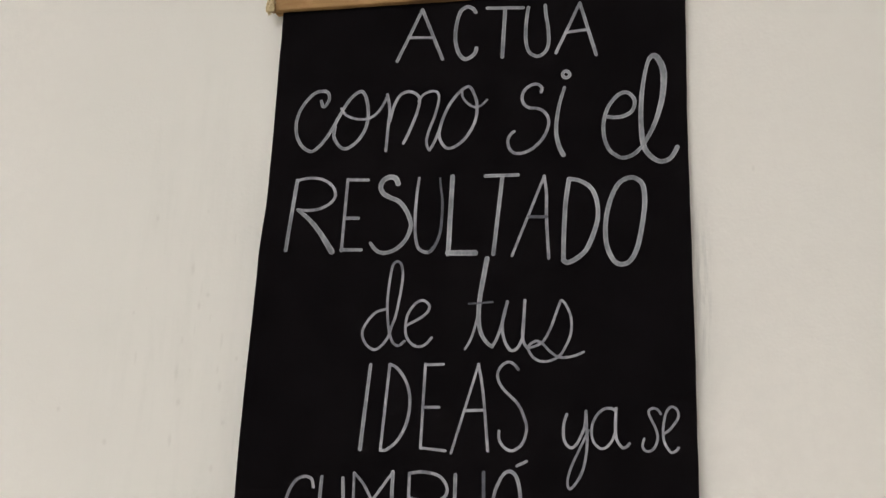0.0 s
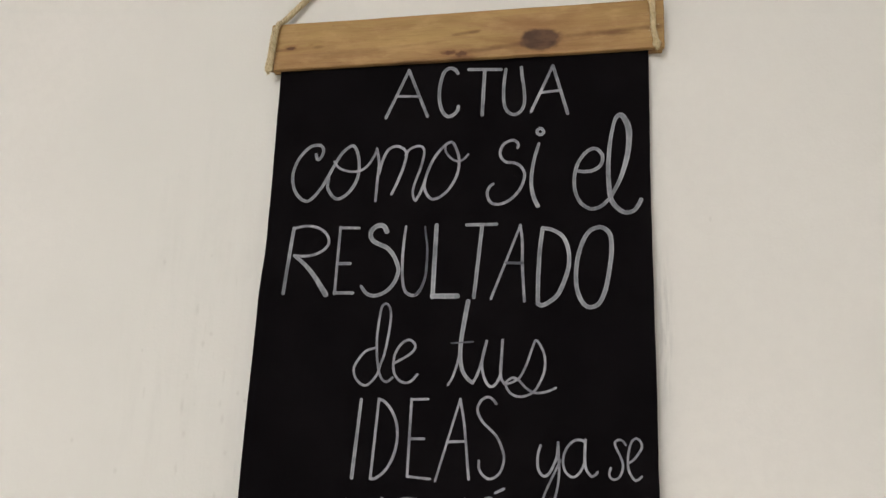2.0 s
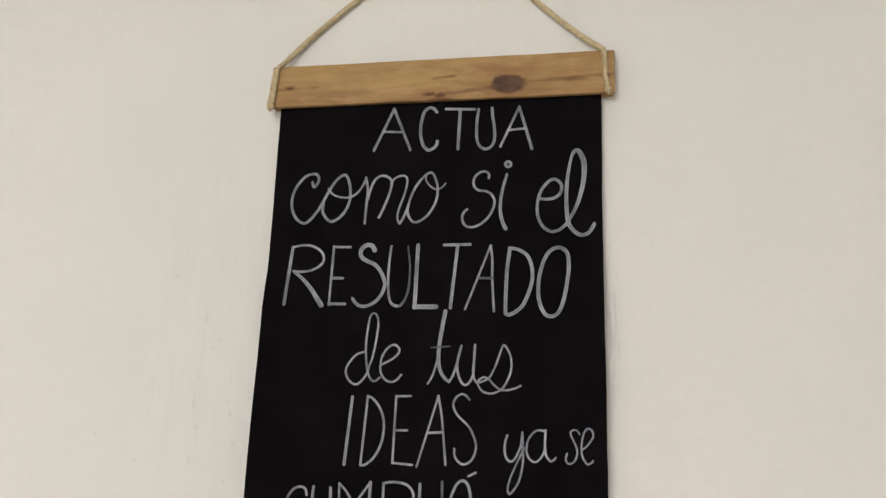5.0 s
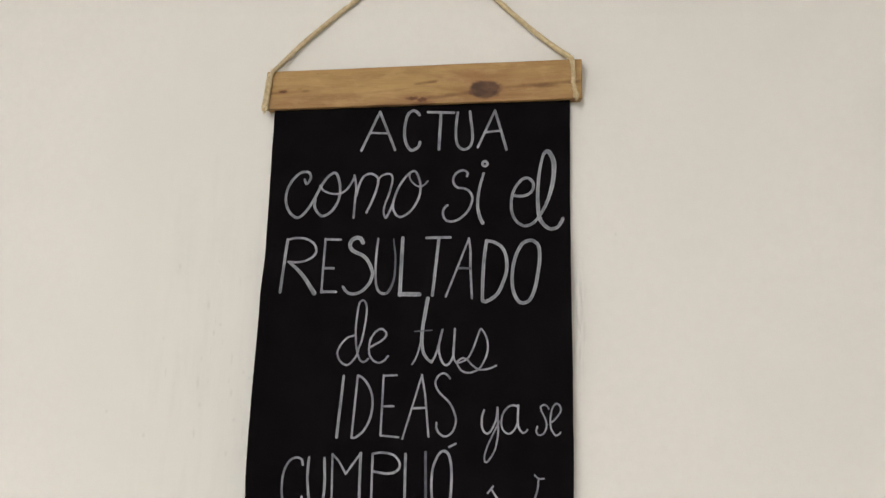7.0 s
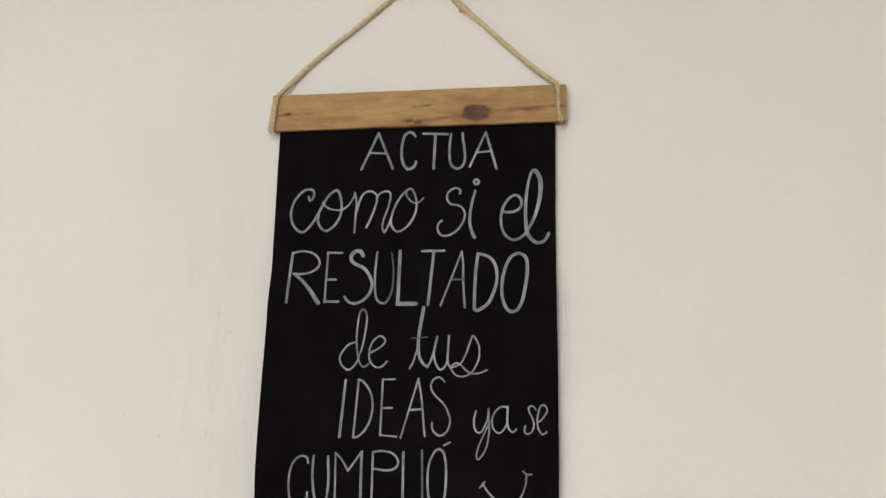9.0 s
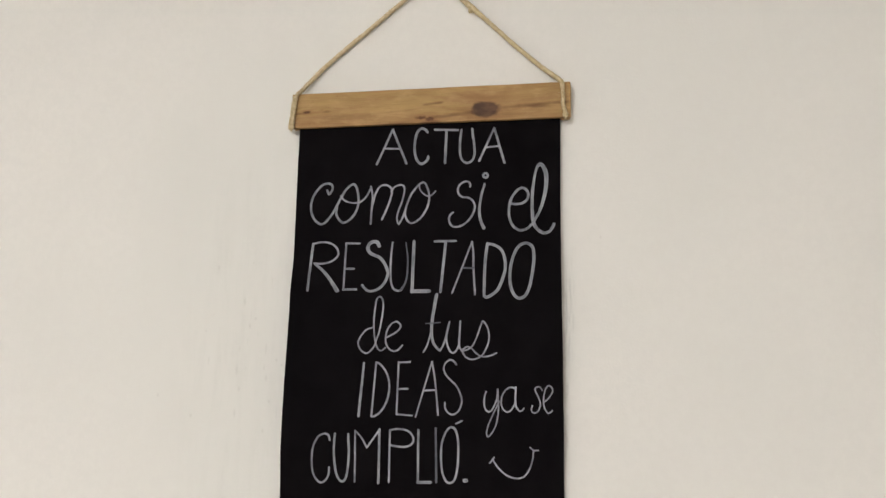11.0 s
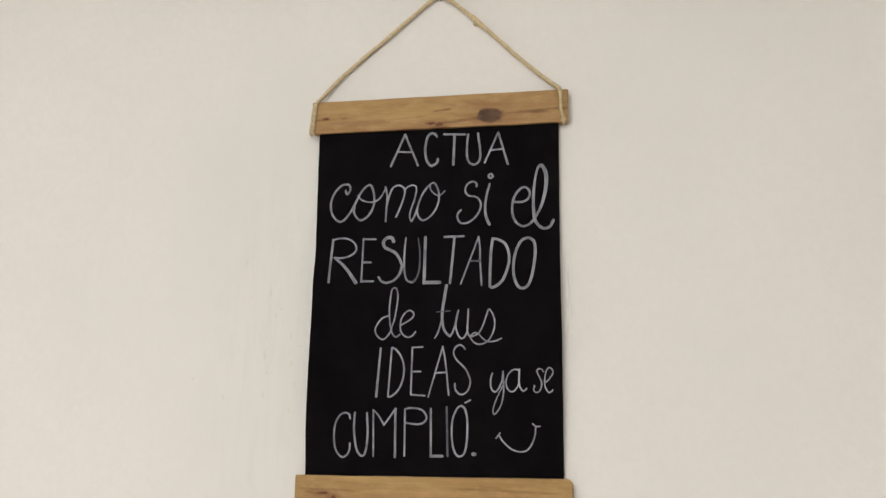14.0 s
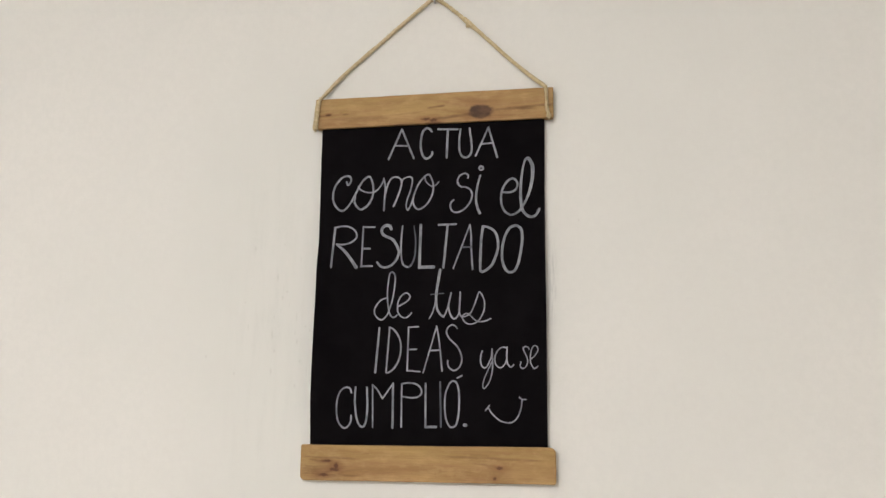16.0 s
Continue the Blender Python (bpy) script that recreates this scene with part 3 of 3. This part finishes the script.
# ---- the hand lettering: strokes of a round-tipped white marker ----
def stroke(bm, points, widths, slot, base, seed):
    """A flat ribbon of paint along a smooth line: its width runs through the widths, ends are rounded, edges slightly uneven.
    Along both edges the paint has pooled; a broad stroke is thinner and greyer in the middle."""
    line = spline(points, 12 if len(points) == 2 else 8)
    ways = []
    for i in range(len(line)):
        d = line[min(i + 1, len(line) - 1)] - line[max(i - 1, 0)]
        ways.append(d / max(np.linalg.norm(d), 1e-9))
    samples = [(p, w, 1.0) for p, w in zip(line, ways)]
    closed = np.allclose(line[0], line[-1])
    if not closed:
        caps = (0.25, 0.55, 0.8, 0.95)
        head = [(line[0] - ways[0] * widths[0] / 2 * math.sqrt(1 - c * c), ways[0], c) for c in caps]
        tail = [(line[-1] + ways[-1] * widths[-1] / 2 * math.sqrt(1 - c * c), ways[-1], c) for c in reversed(caps)]
        samples = head + samples + tail
    rows, wides = [], []
    last = len(samples) - 1
    at = np.linspace(0, 1, len(widths))
    for i, (p, d, k) in enumerate(samples):
        f = i / last
        wide = np.interp(f, at, widths) * k / 2
        side = np.array((-d[1], d[0]))
        lift = base + 0.00008 * f
        row = []
        for s, rise in ((-1.0, 0.0), (-0.9, 1.0), (-0.5, 1.0), (0.5, 1.0), (0.9, 1.0), (1.0, 0.0)):
            rag = 1 + (0.07 * noise.noise((i * 0.55, s * 4, seed)) + 0.07 * noise.noise((i * 0.13, s * 2, seed + 5)) + 0.05 * noise.noise((i * 1.7, s * 9, seed + 8)) if abs(s) > 0.6 else 0.0)
            q = p + side * s * wide * rag
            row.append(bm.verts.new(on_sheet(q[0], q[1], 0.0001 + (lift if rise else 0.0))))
        rows.append(row)
        wides.append(wide)
    for i, (a, b) in enumerate(zip(rows, rows[1:])):
        for k in range(5):
            inner = 2 if slot == 0 and k == 2 and wides[i] > 0.00115 else slot
            bm.faces.new((a[k], a[k + 1], b[k + 1], b[k])).material_index = inner
    bm.faces.new(rows[0]).material_index = slot
    bm.faces.new(rows[-1]).material_index = slot


def letter(char, x, z, w, h, *strokes):
    """One drawn character in a box w by h at (x, z) millimetres from the middle of the sheet's upper edge.
    Each stroke: its width or widths in millimetres, 'thin' where the paint is thin; then its line in hundredths of the box."""
    bm = bmesh.new()
    for k, text in enumerate(strokes):
        head, body = text.split(";")
        widths = [float(v) * 0.00095 for v in head.split() if v != "thin"]
        points = [tuple(float(v) for v in pair.split(",")) for pair in body.split()]
        points = [((x + u * w / 100) / 1000, TOP + (z + v * h / 100) / 1000) for u, v in points]
        stroke(bm, points, widths, 1 if "thin" in head else 0, 0.00022 + 0.00011 * k, x * 0.37 + k * 3.3)
    kind = {"smile": "smile", "dot": "full_stop"}.get(char, "letter")
    note = "white marker smile with ticked ends" if char == "smile" else "white marker full stop" if char == "dot" else "white marker letter " + char
    return part(kind, bm, (MAT_CHALK, MAT_THIN, MAT_WASH), sheet, note)


# the word actua
letter("A", -55.8, -45.1, 34.0, 40.1,
       "2.60; 0,0.2 51.3,100",
       "2.60; 51.3,100 100,0",
       "2.23; 25.1,45.3 78,42.8")
letter("C", -12.7, -46.0, 15.7, 41.0,
       "2.96; 91.8,89 75.1,97.1 48.1,100 19.3,90.8 2.8,66 0,38.8 15.7,13.6 46.1,0 77.5,3.6 95.4,10.8 100,19.3")
letter("T", 10.4, -45.8, 26.1, 39.3,
       "2.60; 0,99 100,95.4",
       "2.96; 49.6,93.2 45,0")
letter("U", 38.8, -46.7, 16.4, 39.1,
       "2.60; 8.5,97.6 0,62.7 1.4,29 17.1,8.6 51.9,0 85.9,8.1 100,26.6 96.7,54.5 86,82.9 83,100")
letter("A", 60.5, -47.7, 28.0, 40.2,
       "2.41; 0,7.1 58.8,100",
       "2.60; 58.8,100 100,0",
       "2.23; 23.7,45 78.9,48")
# the word como
letter("c", -130.9, -113.1, 29.8, 47.1,
       "2.62; 61.6,83 67.1,74.3 74.3,76 82,86.2 77.9,96.7 64.2,100 40.8,95.9 13.3,75.7 0,50.5 4.5,25.9 20,8.8 43.2,0 61.6,6.1 84.4,24.2 100,42.5")
letter("o", -101.0, -111.7, 39.3, 44.0,
       "2.62; 0,42.4 13.7,67 28.8,88.6 45.7,100 54.8,95.6 62.7,75.2 64.3,52.2 59.2,30.6 44.2,10.3 25.2,0 11.6,5.3 0.5,21.5 1.4,38.4",
       "1.97; 11.2,71.1 20.9,59.7 35.7,53.2 52.3,50.6 69.7,53 84.3,63.4 94.2,78 100,90.8")
letter("m", -61.8, -114.5, 38.7, 45.1,
       "2.3; 0,96.7 6.1,70.2 4.6,41.3 2.7,1.2",
       "2.3; 7.3,50.8 13.5,74.7 24.4,93.8 39.4,100 53.8,96.5 63.1,85.5 58.9,63.5 47.4,35.2 35.7,12.7",
       "1.97; 61.1,82.7 70.3,93.9 86.3,99.1 97.3,95.8 100,83.2 93.7,57.5 84.1,34 79.7,15.2 82.4,3.8 85.8,0")
letter("o", -28.5, -114.5, 40.5, 46.6,
       "2.3; 0,0 7.6,11.6 15.9,30.6 22.1,50.6 33.4,73.3 48.9,91.2 61.8,100 71.1,97.8 80.9,77.9 82.6,57.7 77.3,37.8 64.9,19.1 50.3,6.8 35.4,1.8 24,7.5 16.2,23.2 18.5,39.6",
       "1.8; 55,93.8 56.3,84.4 64.9,73.9 78.2,67 90.2,69.3 100,78.1")
# the word si
letter("s", 27.7, -118.6, 28.2, 50.5,
       "2.3; 80.8,88.5 82.1,94.3 73.5,99.6 59.4,100 41.2,93.7 33,82.1 37.6,72 50.5,65.8 70.2,64.5 88.6,59.1 100,47.3 97.5,34.1 85.4,19.6 63.5,6.9 38.6,0 16.2,0.4 3.3,8 0,19.6 6.7,27.7 15,31.7")
letter("i", 61.4, -120.7, 8.7, 61.7,
       "2.3 3.61; 60.2,80.1 21,59.9 0,39.7 1.2,22.9 24.5,9.4 56.1,0",
       "2.5; 72.6,100 95.3,97.8 100,94.3 77.6,91.7 50.4,93.3 45.6,97.4 72.6,100")
# the word el
letter("e", 93.5, -123.9, 25.6, 46.9,
       "2.79; 10.5,63.3 29.9,62 52.2,63.3 73,69.8 82,81 79.2,91.7 63,100 45.1,98.7 25.6,89.4 9,73.9 0,52.1 2.9,29.4 16.2,11.9 39.8,1.2 58.8,0 79.4,4.8 100,15.6")
letter("l", 118.3, -127.4, 23.8, 77.1,
       "2.6 3.6 4.9 4.3 2.5 3.4 4.0 3.4 3.2 3.4; 6.7,15 37.2,33.5 57,52.8 66,71.3 65.5,84.8 56,94 43,99.3 30,98 20,91 9,74 2,50.9 2.5,29.7 8.3,15 20.5,7.6 40.6,1.7 59.1,0 79.3,2.4 92,7.4 100,12.5")
# the word resultado
letter("R", -130.9, -188.4, 34.2, 54.5,
       "2.95; 13.2,97.2 0,1.1",
       "2.3; 14.5,97.1 35.8,100 61.3,99.6 83.4,93.8 97,84.3 99.4,73.4 87.9,64.2 66.1,57.5 41.2,55.4 22.1,56.3",
       "2.3 4.92; 19.5,56.4 49.2,41.4 73.8,23.6 100,0")
letter("E", -89.6, -188.0, 17.0, 53.0,
       "2.3; 9.8,100 0.3,0",
       "2.3; 10,99.2 100,98.5",
       "2.62; 8.4,45.2 65.5,45",
       "2.62; 0,1.5 86.1,1.4")
letter("S", -68.2, -189.0, 28.6, 55.0,
       "4.26 2.62; 62.8,91.3 54.8,98.3 40,100 24.4,95.6 18.1,86.5 26.3,78 44.3,72.5 66.6,67 84.9,56.3 97.7,42 100,32.3 90,17.6 69.7,5.8 46,0 24.4,0.1 9.4,5.3 0,12")
letter("U", -36.7, -188.7, 19.2, 53.4,
       "2.13 2.62; 8.6,100 2.9,77.4 0,50.4 3.5,23.6 14.1,6.9 36,0 59.1,0 75.1,6",
       "2.62 1.31 thin; 59.1,0 79.1,8.2 96,25.6 100,46.1 99.6,69.1 91.1,88.4 87.8,99.3")
letter("L", -12.1, -190.4, 19.0, 55.7,
       "3.61; 6.2,100 0.2,0",
       "4.26; 0,1.4 100,1.3")
letter("T", 12.4, -190.5, 23.0, 56.0,
       "2.62; 0,99.5 100,100",
       "2.95; 52.1,96.8 30.6,0")
letter("A", 32.3, -193.4, 24.9, 57.6,
       "1.97; 0,2.9 84.7,100",
       "2.3; 84.7,100 91.6,76.8 92.4,49.1 100,0",
       "2.3 thin; 44.5,50.1 92.4,49.8")
letter("D", 67.0, -196.5, 22.7, 58.3,
       "3.28; 14.7,100 5.2,70.6 0.9,36.7 0,2",
       "2.95 3.61; 14.7,100 44.9,97.7 78.4,89.2 96.7,73.4 100,53.1 86.9,33.1 65.7,14.5 37.9,4.6 13.3,0 1.7,2")
letter("O", 94.9, -197.7, 25.6, 59.4,
       "3.28 3.44; 60.2,100 33.9,93.6 11.8,73.8 0,47.5 2.8,21.3 21.4,3.9 42.8,0 64.3,5.1 81.7,21.1 92.2,43.7 100,69.8 96.2,89.7 80.5,98.5 60.2,100")
# the word de
letter("d", -70.5, -257.2, 30.4, 61.7,
       "1.92; 54.1,45.7 27.9,41.1 6.7,28.3 0,17.4 9.4,6.1 30,0 46.7,4.5 61.4,14.7 68.1,26.1 76.1,37.6 82.4,54.2 87.2,71.5 88.5,85.7 83.3,96.7 73.6,100 63.5,94.8 58.6,77.9 55.5,56.6 57.7,36.8 63.5,19.8 72.6,8.5 86.1,4.9 100,10")
letter("e", -39.9, -254.7, 18.6, 31.8,
       "1.92; 4.4,45.7 54.4,61.9 81.1,75.5 86.6,87.8 73.1,97.6 55.8,100 30.7,91.3 6.7,69 0,46.9 1.5,28.6 11.2,15.3 29.1,4.6 54.9,0 79.9,6.3 100,19.8")
# the word tus
letter("t", 2.0, -255.6, 18.3, 61.9,
       "1.77; 0,0 19.9,10.5 35.1,25.4 44.4,37.8",
       "3.83 2.36; 72.2,100 61.4,79.7 49,54.6 46.7,35.9 52.2,22.3 65.8,12.6 85.2,6 100,3",
       "1.33 thin; 9.3,49.5 97.8,51.6")
letter("u", 20.3, -256.1, 23.4, 33.8,
       "2.07; 0,7 14,25.1 26,52.1 34.9,77 40.8,97.5",
       "2.07; 40.9,95.2 30.4,68 28,43.2 33.5,23.1 43.7,7.6 56.9,0 71.2,4.6 83.6,20.3 88,37 91.1,100",
       "2.07; 91.1,100 88.9,62.8 86.4,34.8 90.1,17 100,6.1")
letter("s", 43.7, -262.8, 36.9, 40.6,
       "1.77; 0,21.5 11.1,23.5 22.1,28.3 31.1,35.8 42.9,58 53.6,86 60.5,100 70.7,88.9 77.9,70.4 78,48.4 71.2,30 59.4,11.5 43.6,2.2 26.6,0 12.4,5.2 4.2,15.1 2,23.3 9,29.9 17,32.8 28.2,28.4 39.4,17.6 53.5,8.7 66.4,7.1 84.2,10.2 100,16.8")
# the word ideas
letter("I", -67.4, -323.9, 4.2, 56.3,
       "2.36 2.95; 100,100 0,0")
letter("D", -53.2, -324.1, 18.8, 57.1,
       "2.07; 19.1,100 0,0",
       "2.21; 19.1,100 42.8,96.8 74,85.1 95.2,68.8 100,49.8 88.5,29.5 60.2,11.8 22.7,1 0,0")
letter("E", -25.8, -322.6, 16.8, 56.5,
       "2.07; 6.2,99.5 0,2",
       "1.92; 6.3,98.8 80.2,100",
       "2.07; 11.3,49 68.5,49.6",
       "1.92; 0,2 100,0")
letter("A", -5.1, -323.9, 24.3, 58.3,
       "1.77; 0,0 68.6,100",
       "2.07; 68.6,100 83.4,67 100,4.2",
       "2.07; 35,47.4 87.8,48.8")
letter("S", 24.6, -320.8, 19.7, 57.1,
       "1.92; 68.2,91.8 54.6,97.5 35.4,100 12.8,95.9 0,87.4 2.5,78.9 18.4,69.4 43.6,61.3 70.5,52 90,38.9 100,25.8 91.4,11.9 73.3,3.5 47.5,0 22.9,4.6 9.2,12.6 8.5,21.4")
# the word ya
letter("y", 68.0, -342.5, 16.1, 48.6,
       "1.92; 12.8,94.7 1.9,82.8 0,68.2 9.2,57.3 29.4,51.8 51.5,56.4 73.5,70.5 84.4,81.6 88.7,100",
       "1.92 1.48; 88.7,100 91.1,78.8 93.5,62.1 91.4,47.6 80.6,28 63.2,13.5 37,1.6 23.8,0 17,8.4 29.9,25.1 51.7,42 80.2,61.9 100,75.2")
letter("a", 85.9, -317.0, 23.6, 25.4,
       "1.92 1.62; 64.7,94.4 49.7,99.5 30.1,96.2 12,78.8 1.5,56 0,32.3 7.6,11.8 24.1,0 39,3.3 54,20.4 61.5,38.7",
       "2.07 1.77; 64.8,100 63.1,52.6 65.9,25 74.8,10.2 83.6,3.7 94,8.2 100,15.3")
# the word se
letter("s", 117.4, -317.4, 11.3, 26.6,
       "1.62; 100,87.4 82,97.7 57.5,100 35.9,93.1 41.6,79.9 62.5,61.8 80.2,42.4 79.6,25.4 63.9,8.2 39.3,0 15,0.9 0,11 9.6,28.2")
letter("e", 130.0, -317.6, 9.4, 28.1,
       "1.62; 7.1,41.1 36.5,47.6 73.7,62.9 100,79.3 89.9,94.1 57.4,100 27.7,90.9 8.4,70.8 0,46 6.2,22.6 30.9,7 52.2,0 85,5.3 96.1,10.4")
# the word cumplio
letter("C", -117.6, -394.1, 19.7, 50.8,
       "2.21; 97.5,87.1 90,96.6 63.5,100 31.4,93.7 7.2,75.5 0,51.6 6.1,26.6 24.3,9.1 54.6,0 80.1,3.8 98.3,15.8 100,31.2")
letter("U", -93.5, -392.2, 16.8, 49.2,
       "2.46; 4.1,100 0,69.1 7,40.9 25.3,13 57,0 82.8,5.1 95.8,25.9 100,57.7 91.9,99.4")
letter("M", -70.4, -392.8, 27.0, 55.0,
       "1.97; 0,96.8 4.4,0.7",
       "1.97; 0,96.8 24.4,84.9 49.2,65.5",
       "1.97; 49.2,65.5 98.7,100",
       "2.71; 98.7,100 100,0")
letter("P", -32.4, -391.3, 25.4, 54.5,
       "2.21; 0,97.5 0.7,0",
       "2.21; 0,97.5 32.1,100 74.4,97.1 97,87.4 100,76.5 83.2,68.6 51.3,66.1 4.1,68.8")
letter("L", -1.7, -391.5, 14.0, 54.0,
       "2.46; 0,100 3.6,0",
       "3.2; 3.5,1.1 100,1.8")
letter("I", 16.9, -390.3, 1.6, 55.0,
       "2.46 thin; 0,100 100,0")
letter("Ó", 23.0, -390.5, 21.6, 63.5,
       "2.21 2.46; 49.1,89.3 26.5,83.5 4.6,64.6 0,40.3 6.7,18.1 24.4,3.5 44.3,0 66.7,4.8 80.1,22.5 84.7,50.3 81.1,71.7 69.3,84.8 49.1,89.3",
       "1.97; 71.7,95.1 100,100")
letter("dot", 48.0, -387.7, 1.8, 1.0,
       "4.18; 0,0 100,5.4")
# the smile
letter("smile", 74.2, -383.8, 50.2, 31.2,
       "1.72; 0,46.1 9.5,65.2",
       "1.72; 7.2,55.7 16.8,33.7 33.6,10.2 52.6,0 69.2,4.5 81,27.3 88.1,59.2 90.5,90.9",
       "1.57; 83.4,100 90.5,90.9 100,91.3")
